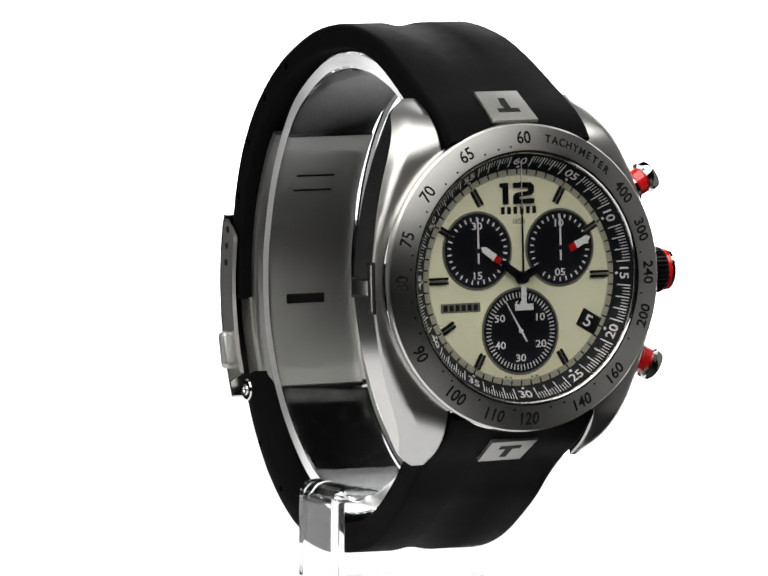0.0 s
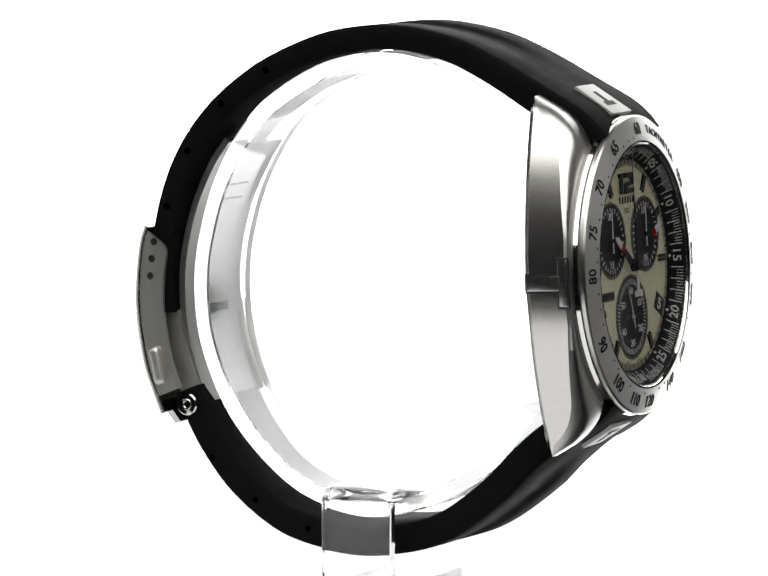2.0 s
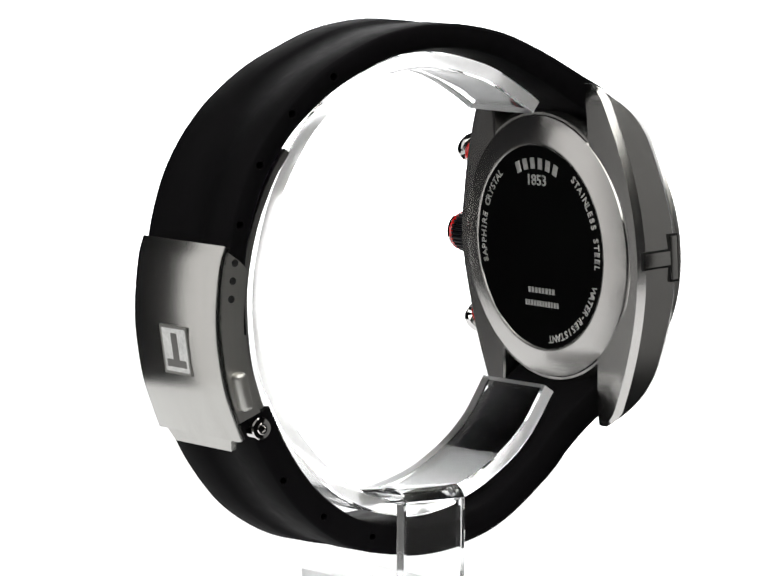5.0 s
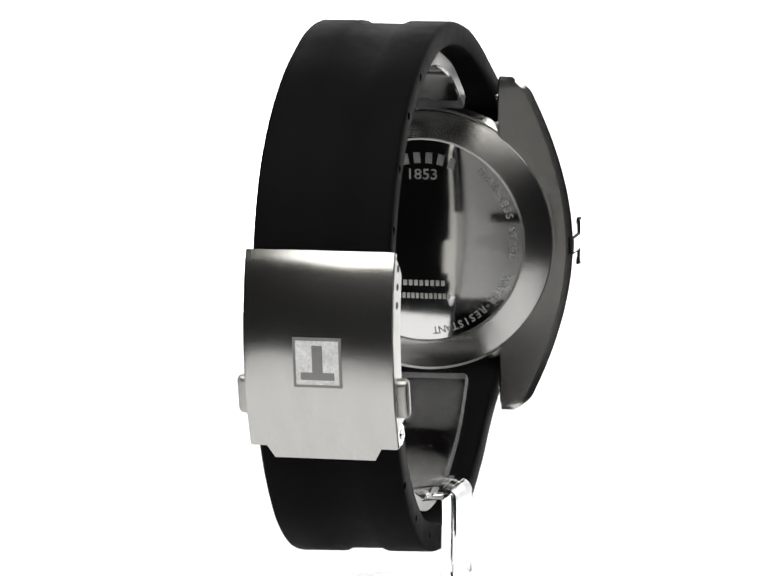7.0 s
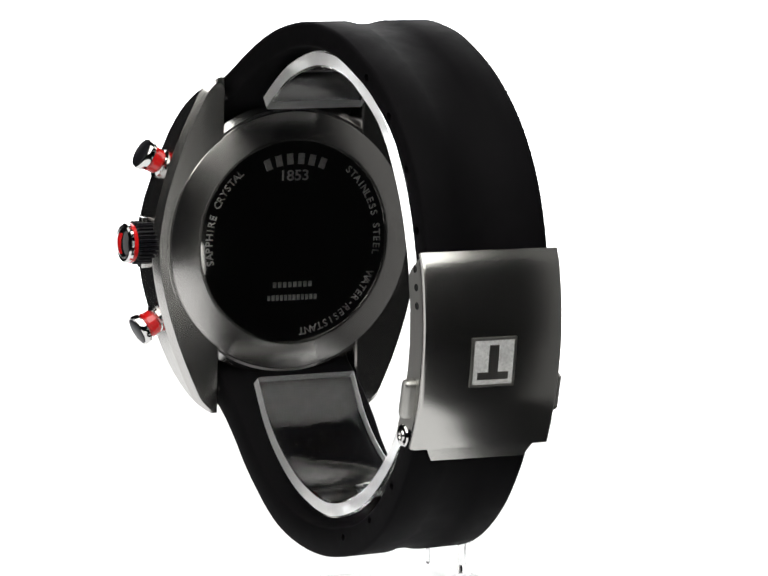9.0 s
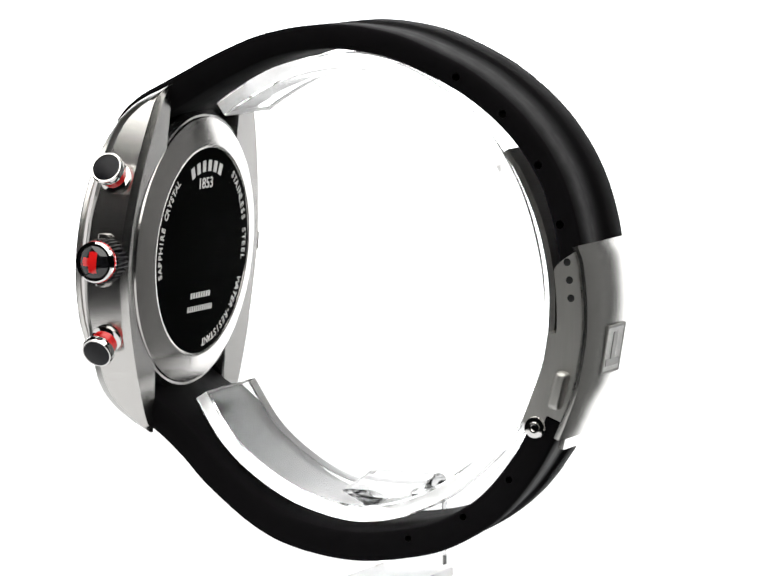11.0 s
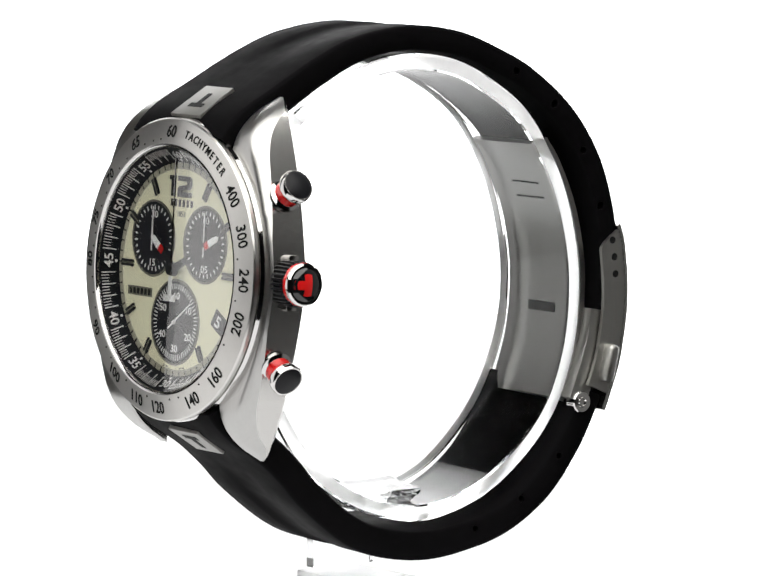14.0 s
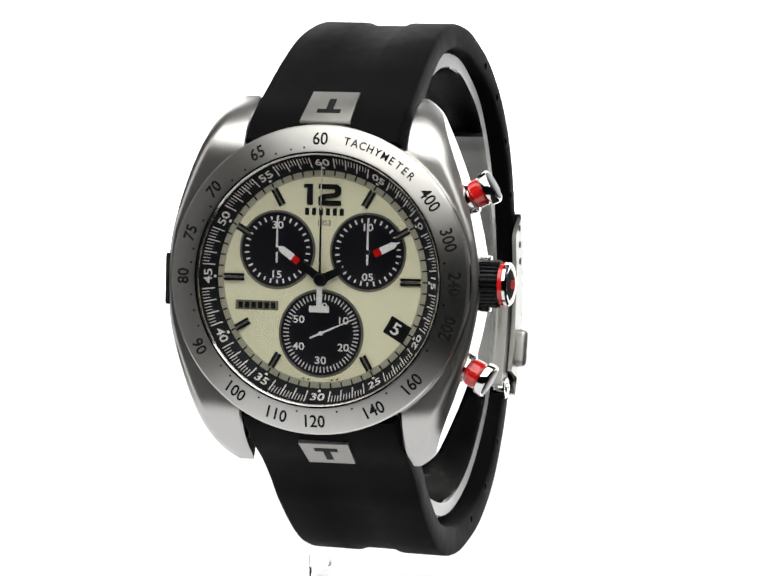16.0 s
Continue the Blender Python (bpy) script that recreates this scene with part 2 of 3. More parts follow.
slab("ceiling", 4, 4, 0.05, (0, -0.4, 1.78), M_ROOM, "dark painted studio ceiling", "ceiling")

# ================= the wristwatch =================
BASE_Z = -35.9
watch = tagged(new("wristwatch"), "steel chronograph wristwatch with cream dial and black rubber strap", "watch")
UP = Matrix.Translation((0, 0, -BASE_Z * MM))          # from the axis origin to the watch's own base
TILT = radians(3.5)
CASE = UP @ Matrix(((1, 0, 0, 1.34 * MM), (0, math.sin(TILT), -math.cos(TILT), -38.0 * MM), (0, math.cos(TILT), math.sin(TILT), 5.0 * MM), (0, 0, 0, 1)))


def half_width(v, side=1):
    q = abs(v) / 24.3
    if side < 0:
        return 21.6 - 7.0 * q ** 1.85 - 1.3 * max(0.0, (q - 0.9) / 0.1) ** 2
    return 21.3 - 7.8 * q ** 1.65 - 1.3 * max(0.0, (q - 0.9) / 0.1) ** 2


def build_case():
    case = part("case", lathe([(15.8, -2.6), (19.6, -2.5), (20.0, -2.9), (20.0, -8.4), (19.2, -9.1), (15.0, -9.1)], 128, closed=True),
                M_BRUSHV, watch, "brushed stainless steel case middle", CASE)
    # the two flanks that run out into the lugs
    for side in (1, -1):
        bm = bmesh.new()
        rings = []
        n = 150
        for i in range(n + 1):
            v = -24.3 + 48.6 * i / n
            q = abs(v) / 24.3
            out = half_width(v, side)
            inn = 10.9
            front = -2.5 - 6.9 * max(0.0, (abs(v) - 15.5) / 8.8) ** 2.5
            back = -9.05 - 1.0 * max(0.0, q - 0.25) ** 1.3
            thick = front - back
            grow = max(0.0, min(1.0, (abs(v) - 6) / 12))
            cw = min(0.5 + 1.4 * grow, thick * 0.55)
            cu = min(0.6 + 1.3 * grow, out - inn - 0.8)
            bc = min(0.75, thick * 0.2)
            sec = [(inn, back + 0.25), (inn + 0.25, back), (out - 0.9, back), (out - 0.15, back + bc), (out, back + bc + 0.12),
                   (out - 0.02, front - cw - 0.15), (out - 0.12, front - cw), (out - 0.3 * cu, front - 0.52 * cw), (out - 0.72 * cu, front - 0.14 * cw), (out - cu - 0.2, front), (inn + 0.3, front + 0.02), (inn, front - 0.25)]
            if q > 0.92:
                # the lug's tip is rounded off
                k = math.sqrt(max(0.0, 1 - ((q - 0.92) / 0.081) ** 2))
                mid, um = back + 0.38 * thick, (inn + out) / 2
                sec = [(um + (u - um) * (0.72 + 0.28 * k), mid + (w - mid) * (0.25 + 0.75 * k)) for u, w in sec]
            rings.append([bm.verts.new((side * u, v - 0.35, w)) for u, w in sec])
        k = len(rings[0])
        for a, b in zip(rings, rings[1:]):
            for j in range(k):
                bm.faces.new((a[j], a[(j + 1) % k], b[(j + 1) % k], b[j]))
        bm.faces.new(rings[0])
        bm.faces.new(rings[-1])
        fl = part("case_flank", bm, M_FLANK, case, "brushed steel flank ending in two lugs", angle=28)
        fl.data.materials.append(M_SATIN)
        for i, p in enumerate(fl.data.polygons):
            if i >= n * k or 5 <= i % k <= 10:
                p.material_index = 1
    # spring bars that hold the strap between the lugs
    for v in (20.9, -21.4):
        part("spring_bar", lathe([(0, -11.9), (0.42, -11.9), (0.45, -11.75), (0.45, 11.75), (0.42, 11.9), (0, 11.9)], 16), M_POLISH, case, "thin polished steel spring bar", mmpose(0, v, -8.6, 0, 90, 0))
    # polished ring under the bezel
    part("case_ring", lathe([(17, -2.55), (20.3, -2.55), (20.45, -2.3), (20.3, -1.75), (17, -1.75)], 128, closed=True), M_POLISH, case, "polished steel ring")
    # inlay on the flank opposite the crown: a dark bar with a cross piece
    part("flank_inlay", merge(box(0.5, 2.0, 4.6, -21.55, -0.55, -6.2, 0.12), box(0.5, 6.2, 1.3, -21.55, -0.55, -3.3, 0.12)), M_FLANK, case, "polished steel bar-shaped inlay")
    part("flank_inlay_rim", merge(box(0.4, 2.6, 5.2, -21.5, -0.55, -6.2, 0.1), box(0.4, 6.8, 1.7, -21.5, -0.55, -3.3, 0.1)), M_DARK, case, "dark groove round the inlay")
    return case


def build_bezel():
    bez = part("bezel", lathe([(16.6, -1.75), (19.9, -1.75), (20.3, -1.5), (20.35, -0.95), (20.15, -0.7), (17.2, 0.02), (16.85, 0.05), (16.5, -0.2), (16.4, -1.0)], 160, closed=True),
               M_BEZEL, watch, "brushed steel bezel engraved with a tachymeter scale", CASE)
    slope = math.degrees(math.atan2(0.72, 2.95))
    for txt in (60, 65, 70, 75, 80, 90, 100, 110, 120, 140, 160, 200, 240, 300, 400):
        a = 360 * 60 / txt % 360
        flip = 100 < a < 265
        bm = letters(str(txt), 1.62, 0.08, 0.9)
        # leaning with the sloped face, then turned about the dial
        m = Matrix.Rotation(-radians(a), 4, "Z") @ Matrix.Translation((0, 18.55, -0.29)) @ Matrix.Rotation(-radians(slope), 4, "X")
        if flip:
            m = m @ Matrix.Rotation(math.pi, 4, "Z")
        bmesh.ops.transform(bm, matrix=m, verts=bm.verts)
        part("numeral", bm, M_PRINT, bez, smooth=False)
    for i, ch in enumerate("TACHYMETER"):
        a = 11.3 + i * 3.4
        bm = letters(ch, 1.05, 0.08, 0.9)
        m = Matrix.Rotation(-radians(a), 4, "Z") @ Matrix.Translation((0, 18.6, -0.29)) @ Matrix.Rotation(-radians(slope), 4, "X")
        bmesh.ops.transform(bm, matrix=m, verts=bm.verts)
        part("letter", bm, M_PRINT, bez, smooth=False)
    dot = None
    for a in (324.5, 317, 302, 295, 282, 276, 262, 255, 248, 228, 222, 206, 188, 170, 163, 146, 120, 99, 81, 340, 347, 353):
        m = Matrix.Rotation(-radians(a), 4, "Z") @ mmpose(0, 17.45, -0.02)
        if dot is None:
            dot = part("scale_dot", lathe([(0, 0.03), (0.14, 0.03), (0.14, -0.05)], 10), M_PRINT, bez, m=m)
        else:
            again(dot, m)
    part("polished_lip", lathe([(16.33, -0.5), (16.45, -0.1), (16.6, 0.06), (16.85, 0.07)], 128), M_POLISH, bez)
    part("crystal", lathe([(0, 0.05), (6, 0.04), (12, 0.0), (16.35, -0.1), (16.35, -0.34), (0, -0.34)], 96), M_CRYSTAL, watch, "clear sapphire crystal", CASE)
    return bez


DIAL_W = -2.4


def twelve():
    """The squared applied numeral 12."""
    bm = box(0.78, 2.8, 0.3, -1.95, 0, 0, 0.06)
    merge(bm, box(0.6, 0.55, 0.3, -2.5, 1.1, 0, 0.06))
    two = [(-0.75, 1.4), (1.75, 1.4), (2.3, 0.95), (2.3, 0.1), (1.85, -0.3), (0.1, -0.5), (0.05, -0.75), (2.3, -0.75), (2.3, -1.4), (-0.75, -1.4), (-0.75, -0.35), (-0.35, 0.05), (1.4, 0.25), (1.5, 0.45), (1.5, 0.6), (1.35, 0.75), (-0.75, 0.75)]
    return merge(bm, prism(two, -0.15, 0.15))



def build_dial():
    dial = part("dial", lathe([(0, 0), (14.6, 0), (14.6, -0.4), (0, -0.4)], 128), M_CREAM, watch, "cream dial", CASE @ mmpose(0, 0, DIAL_W))
    flange = part("chapter_ring", lathe([(14.35, 0.05), (14.5, 0.12), (16.3, 2.0), (16.5, 2.0), (16.5, 0.0), (14.35, -0.1)], 128, closed=True), M_DIALBLK, watch, "black sloping chapter ring with white minute scale", CASE @ mmpose(0, 0, DIAL_W))
    lean = math.degrees(math.atan2(1.88, 1.8))

    def on_ring(bm, a, r=15.5, flip=False):
        m = Matrix.Rotation(-radians(a), 4, "Z") @ Matrix.Translation((0, r - 0.012, 0.12 + (r - 14.5) * 1.044 + 0.015)) @ Matrix.Rotation(radians(lean), 4, "X")
        if flip:
            m = m @ Matrix.Rotation(math.pi, 4, "Z")
        bmesh.ops.transform(bm, matrix=m, verts=bm.verts)
        return bm

    for k in range(1, 13):
        part("numeral", on_ring(letters("%02d" % (5 * k), 1.2, 0.05, 1.18), 30 * k, 15.42, 105 < 30 * k < 265), M_WHITE, flange, smooth=False)
    ticks = bmesh.new()
    for i in range(240):
        a = i * 1.5
        if abs((a + 15) % 30 - 15) < 5.0:
            continue
        long = 1.9 if i % 4 == 0 else 1.05
        merge(ticks, on_ring(box(0.10 if i % 4 else 0.16, long, 0.04), a, 16.1 - long * 0.36))
    tagged(part("minute_track", ticks, M_WHITE, flange, "fine white tick scale", smooth=False), kind="stuff")
    for k in range(12):
        part("hour_dot", on_ring(lathe([(0, 0.04), (0.2, 0.03), (0.22, -0.03)], 10), 30 * k, 14.68), M_WHITE, flange)
    # shade at the cream field's edge painted as a darker band, with printed dark ticks
    part("dial_band", lathe([(13.5, 0.0), (13.5, 0.012), (14.58, 0.012), (14.58, 0.0)], 128), M_BAND, dial, "grey-cream band of painted shade", smooth=False)
    edge = bmesh.new()
    for i in range(60):
        merge(edge, box(0.2, 0.7, 0.03), Matrix.Rotation(-radians(6 * i), 4, "Z") @ Matrix.Translation((0, 14.05, 0.02)))
    tagged(part("second_track", edge, M_PRINT, dial, "printed black ticks", smooth=False), kind="stuff")
    # applied hour bars in dark metal with a light slit
    for k in (1, 2, 3, 5, 7, 8, 9, 10, 11):
        r, ln = 12.1, 2.8
        if k in (2, 10, 8, 5, 7):
            r, ln = 12.5, 2.1
        elif k in (1, 11):
            r, ln = 12.35, 2.4
        m = Matrix.Rotation(-radians(30 * k), 4, "Z") @ mmpose(0, r, 0.16)
        ob = part("hour_marker", merge(box(0.34, ln, 0.3, -0.3, 0, 0, 0.05), box(0.34, ln, 0.3, 0.3, 0, 0, 0.05)), M_BLACK, dial, "black applied bar", m)
        part("lume_slit", box(0.2, ln * 0.9, 0.2), M_GREYP, ob)
    part("numeral_twelve", twelve(), M_BLACK, dial, "large black applied numeral 12", mmpose(0.1, 11.15, 0.15), smooth=False)
    # maker's name as a plain row of bars, the year below it
    for i in range(6):
        part("name_bar", box(0.55, 0.95, 0.03), M_PRINT, dial, m=mmpose(-2.25 + i * 0.95, 8.9, 0.02), smooth=False)
    part("year", letters("1853", 0.7, 0.03, 1.0), M_GREYP, dial, m=mmpose(0.15, 7.45, 0.02), smooth=False)
    part("model_bar", box(5.9, 1.25, 0.03), M_GREYP, dial, "grey printed bar", mmpose(-8.9, -3.65, 0.02), smooth=False)
    for i in range(6):
        part("model_mark", box(0.6, 0.8, 0.03), M_PRINT, dial, m=mmpose(-11.15 + i * 0.9, -3.65, 0.045), smooth=False)
    for a in (170, 173, 187, 190):
        part("foot_bar", box(0.4, 0.22, 0.03), M_GREYP, dial, m=Matrix.Rotation(-radians(a), 4, "Z") @ mmpose(0, 13.3, 0.02), smooth=False)
    # date window
    dw = part("date_window", merge(box(3.1, 2.5, 0.1, 0, 0, 0, 0.03), box(2.5, 2.0, 0.06, 0, 0, 0.05)), M_BLACK, dial, "black date disc in its window", mmpose(10.4, -6.3, 0.06, 0, 0, -30))
    part("date_numeral", letters("5", 1.6, 0.05, 1.15), M_WHITE, dw, m=mmpose(-0.2, 0, 0.1, 0, 0, 0), smooth=False)
    return dial


def subdial(dial, x, y, r, count, words, big):
    sd = part("subdial", lathe([(0, 0.0), (r - 0.35, 0.0), (r - 0.1, 0.08), (r, 0.06), (r + 0.02, 0)], 72), M_DIALBLK, dial, "round black subdial with white scale", mmpose(x, y, 0.03))
    part("subdial_rim", lathe([(r - 0.05, 0.05), (r + 0.05, 0.13), (r + 0.22, 0.1), (r + 0.28, 0.0)], 72), M_GREYP, sd)
    tk = bmesh.new()
    for i in range(count):
        a = 360 * i / count
        ln = 0.75 if big else (0.62 if i % 2 == 0 else 0.5)
        merge(tk, box(0.15 if big else 0.22, ln, 0.03), Matrix.Rotation(-radians(a), 4, "Z") @ Matrix.Translation((0, r - 0.75, 0.035)))
    tagged(part("subdial_scale", tk, M_WHITE, sd, smooth=False), kind="stuff")
    for txt, a in words:
        px, py = polar(r * (0.64 if big else 0.66), a)
        part("subdial_numeral", letters(txt, 0.95, 0.04, 1.2), M_WHITE, sd, m=mmpose(px, py, 0.03), smooth=False)
    return sd


def build_face():
    dial = build_dial()
    subdial(dial, -6.2, 3.75, 4.95, 30, (("30", 0), ("15", 180)), False)
    subdial(dial, 6.2, 3.75, 4.95, 30, (("10", 0), ("05", 180)), False)
    subdial(dial, 0.0, -7.1, 5.55, 60, (("60", 0), ("10", 60), ("20", 120), ("30", 180), ("40", 240), ("50", 300)), True)
    face = CASE @ mmpose(0, 0, DIAL_W)
    # small counter hands
    for x in (-6.2, 6.2):
        h = part("counter_hand", prism([(-0.1, -1.7), (0.1, -1.7), (0.14, 0), (0.07, 4.3), (-0.07, 4.3), (-0.14, 0)], 0, 0.1), M_WHITE, watch, "thin white counter hand", face @ mmpose(x, 3.75, 0.3), smooth=False)
        part("hand_hub", lathe([(0, 0.25), (0.3, 0.22), (0.36, -0.2)], 20), M_BLACK, h)
    # main hands: black stems, red collars, white tips
    for name, a, ln, w in (("hour_hand", 305.4, 7.3, 0.58), ("minute_hand", 64.0, 11.6, 0.58)):
        z = 0.55 if name == "hour_hand" else 0.8
        m = face @ mmpose(0, 0, z, 0, 0, -a)
        h = part(name, merge(prism([(-w, 0.6), (w, 0.6), (w * 0.8, 3.4), (-w * 0.8, 3.4)], 0, 0.14), lathe([(0, 0.15), (0.85, 0.15), (0.9, 0), (0, 0)], 32)), M_BLACK, watch, "skeletal black hand with red collar and white tip", m, smooth=False)
        part("hand_collar", prism([(-w * 0.78, ln - 3.5), (w * 0.78, ln - 3.5), (w * 0.82, ln - 2.5), (-w * 0.82, ln - 2.5)], 0, 0.16), M_RED, h, "red collar", smooth=False)
        part("hand_tip", prism([(-w * 0.82, ln - 2.5), (w * 0.82, ln - 2.5), (w * 0.75, ln - 0.6), (0, ln), (-w * 0.75, ln - 0.6)], 0, 0.16), M_WHITE, h, "white luminous tip", smooth=False)
    c = part("chronograph_hand", prism([(-0.16, 0), (0.16, 0), (0.06, 15.2), (-0.06, 15.2)], 0, 0.1), M_PRINT, watch, "long thin centre seconds hand", face @ mmpose(0, 0, 1.15), smooth=False)
    part("hand_needle", prism([(-0.05, 9.2), (0.05, 9.2), (0.05, 15.3), (-0.05, 15.3)], 0, 0.14), M_WHITE, c, smooth=False)
    part("counterweight", merge(prism([(-0.36, -4.2), (0.36, -4.2), (0.36, -0.9), (-0.36, -0.9)], 0, 0.14), prism([(-1.35, -4.3), (1.35, -4.3), (1.35, -3.45), (-1.35, -3.45)], 0, 0.14)), M_WHITE, c, "white bar-shaped counterweight", smooth=False)
    part("hand_hub", lathe([(0, 0.5), (0.7, 0.45), (0.85, 0.0)], 28), M_BLACK, c)
    s = part("small_seconds_hand", prism([(-0.1, -1.6), (0.1, -1.6), (0.13, 0), (0.06, 4.7), (-0.06, 4.7), (-0.13, 0)], 0, 0.1), M_WHITE, watch, "thin white running seconds hand", smooth=False)
    part("hand_hub", lathe([(0, 0.22), (0.25, 0.2), (0.3, -0.15)], 20), M_WHITE, s)
    return s


def build_back():
    back = part("caseback", lathe([(14.6, -10.35), (14.9, -10.4), (15.1, -10.38), (18.7, -9.35), (18.9, -9.0), (14.6, -9.0)], 160, closed=True), M_TURNED, watch, "brushed conical steel caseback ring", CASE)
    part("back_plate", lathe([(0, -10.3), (14.6, -10.3), (14.7, -9.6), (0, -9.6)], 128), M_MIRROR, back, "mirror-polished centre of the caseback")
    # engraved words run round the rim, seen from behind
    def engrave(word, start, step, r, size):
        for i, ch in enumerate(word):
            if ch == " ":
                continue
            a = start + i * step
            bm = letters(ch, size, 0.05, 1.0)
            m = Matrix.Rotation(math.pi, 4, "Y") @ Matrix.Rotation(-radians(a), 4, "Z") @ Matrix.Translation((0, r, 10.32))
            bmesh.ops.transform(bm, matrix=m, verts=bm.verts)
            part("engraved_letter", bm, M_ENGR, back, smooth=False)
    engrave("STAINLESS STEEL", 40, 4.2, 13.3, 1.05)
    engrave("WATER-RESISTANT", 114, 4.2, 13.3, 1.05)
    engrave("SAPPHIRE CRYSTAL", 258, 4.1, 13.3, 1.05)
    for i in range(6):
        a = -21 + i * 8.4
        m = Matrix.Rotation(math.pi, 4, "Y") @ Matrix.Rotation(-radians(a), 4, "Z") @ Matrix.Translation((0, 12.0, 10.32))
        part("engraved_bar", box(1.0, 1.6, 0.05), M_ENGR, back, m=Matrix.Translation(m.translation * MM) @ m.to_3x3().to_4x4(), smooth=False)
    bm = letters("1853", 1.5, 0.05, 1.1)
    bmesh.ops.transform(bm, matrix=Matrix.Rotation(math.pi, 4, "Y") @ Matrix.Translation((0, 9.6, 10.32)), verts=bm.verts)
    part("engraved_year", bm, M_ENGR, back, smooth=False)
    for y, w, n in ((-6.3, 6.4, 8), (-8.2, 8.0, 12)):
        for i in range(n):
            part("engraved_bar", box(w / n * 0.68, 0.8, 0.05), M_ENGR, back, m=mmpose(-w / 2 + (i + 0.5) * w / n, y, -10.32), smooth=False)
    return back


def build_pushers():
    for v, a in ((10.4, 29), (-10.4, -29)):
        m = CASE @ mmpose(half_width(v) - 1.75, v, -5.7) @ Matrix.Rotation(radians(a), 4, "Z") @ Matrix.Rotation(radians(90), 4, "Y")
        p = part("pusher", lathe([(0, 0), (1.7, 0), (1.7, 1.0), (2.15, 1.3), (2.2, 1.9), (1.8, 2.1), (1.6, 2.3), (1.6, 3.7), (1.9, 3.9), (2.25, 4.1), (2.3, 4.9), (2.15, 5.15), (0, 5.15)], 48), M_POLISH, watch, "polished steel chronograph pusher", m)
        part("pusher_ring", lathe([(1.55, 2.15), (1.85, 2.35), (1.9, 3.5), (1.6, 3.75)], 48), M_RED, p, "red enamel ring")
        part("pusher_cap", lathe([(0, 5.32), (1.7, 5.3), (1.95, 5.2), (2.0, 5.0)], 48), M_BLACK, p, "black cap")
    m = CASE @ mmpose(20.0, 0.0, -5.9) @ Matrix.Rotation(radians(90), 4, "Y")
    bm = bmesh.new()
    n = 30
    rings = []
    for h, dr in ((0.0, 0), (0.3, 0.0), (3.2, 0.0), (3.5, -0.25)):
        rings.append([bm.verts.new(((2.95 + dr + (0.18 if i % 4 < 2 else -0.14)) * math.cos(2 * math.pi * i / (4 * n)), (2.95 + dr + (0.18 if i % 4 < 2 else -0.14)) * math.sin(2 * math.pi * i / (4 * n)), h)) for i in range(4 * n)])
    for a, b in zip(rings, rings[1:]):
        for i in range(4 * n):
            j = (i + 1) % (4 * n)
            bm.faces.new((a[i], a[j], b[j], b[i]))
    bm.faces.new(rings[0])
    bm.faces.new(rings[-1])
    c = part("crown", bm, M_BLACK, watch, "black fluted crown", m, smooth=False)
    part("crown_ring", lathe([(2.6, 3.4), (2.85, 3.5), (2.9, 4.0), (2.7, 4.15)], 48), M_RED, c, "red enamel ring")
    part("crown_rim", lathe([(2.5, 3.9), (2.85, 4.1), (2.85, 4.5), (2.6, 4.75), (2.3, 4.75), (2.3, 4.2)], 48), M_POLISH, c, "polished steel rim")
    dome = part("crown_dome", lathe([(0, 5.35), (1.0, 5.25), (1.8, 5.0), (2.35, 4.6), (2.4, 4.3)], 48), M_GLOSS, c, "domed glossy black boss")
    emblem = bmesh.new()
    for x0, x1, y0, y1 in ((-0.55, 0.65, -1.75, 1.75), (-1.9, -0.55, -0.6, 0.6)):
        n = 8
        grid = [[emblem.verts.new((x0 + (x1 - x0) * a / n, y0 + (y1 - y0) * b / n, 5.38 - 0.125 * ((x0 + (x1 - x0) * a / n) ** 2 + (y0 + (y1 - y0) * b / n) ** 2))) for b in range(n + 1)] for a in range(n + 1)]
        for a in range(n):
            for b in range(n):
                emblem.faces.new((grid[a][b], grid[a + 1][b], grid[a + 1][b + 1], grid[a][b + 1]))
    part("crown_emblem", emblem, M_RED, dome, "red enamel bar emblem")
    part("crown_guard", box(1.6, 7.4, 4.6, -0.2, 0, -0.2, 0.3), M_BRUSH, c, m=Matrix.Identity(4))


# strap outlines (y, z): the outer face, from the case to the clasp
UPPER = [(-36.0, 23.2), (-34.6, 24.9), (-32.0, 26.9), (-27.1, 29.5), (-20.1, 33.15), (-13.1, 35.85), (-4.2, 37.15), (4.5, 36.25), (11.5, 33.8), (18.0, 30.4), (24.5, 25.0), (29.3, 18.2), (32.0, 10.5), (32.9, 3.0), (32.6, -4.0)]
LOWER = [(-37.4, -13.6), (-36.2, -15.2), (-33.5, -17.6), (-29.08, -20.55), (-25.46, -23.74), (-22.01, -27.27), (-15.22, -32.48), (-9.13, -35.11), (-1.01, -36.38), (6.6, -35.74), (13.51, -33.76), (20.46, -29.16), (25.63, -22.99), (28.84, -17.2), (29.55, -15.69)]


def across(y):
    return 1.34 - 0.007 * (y + 38)


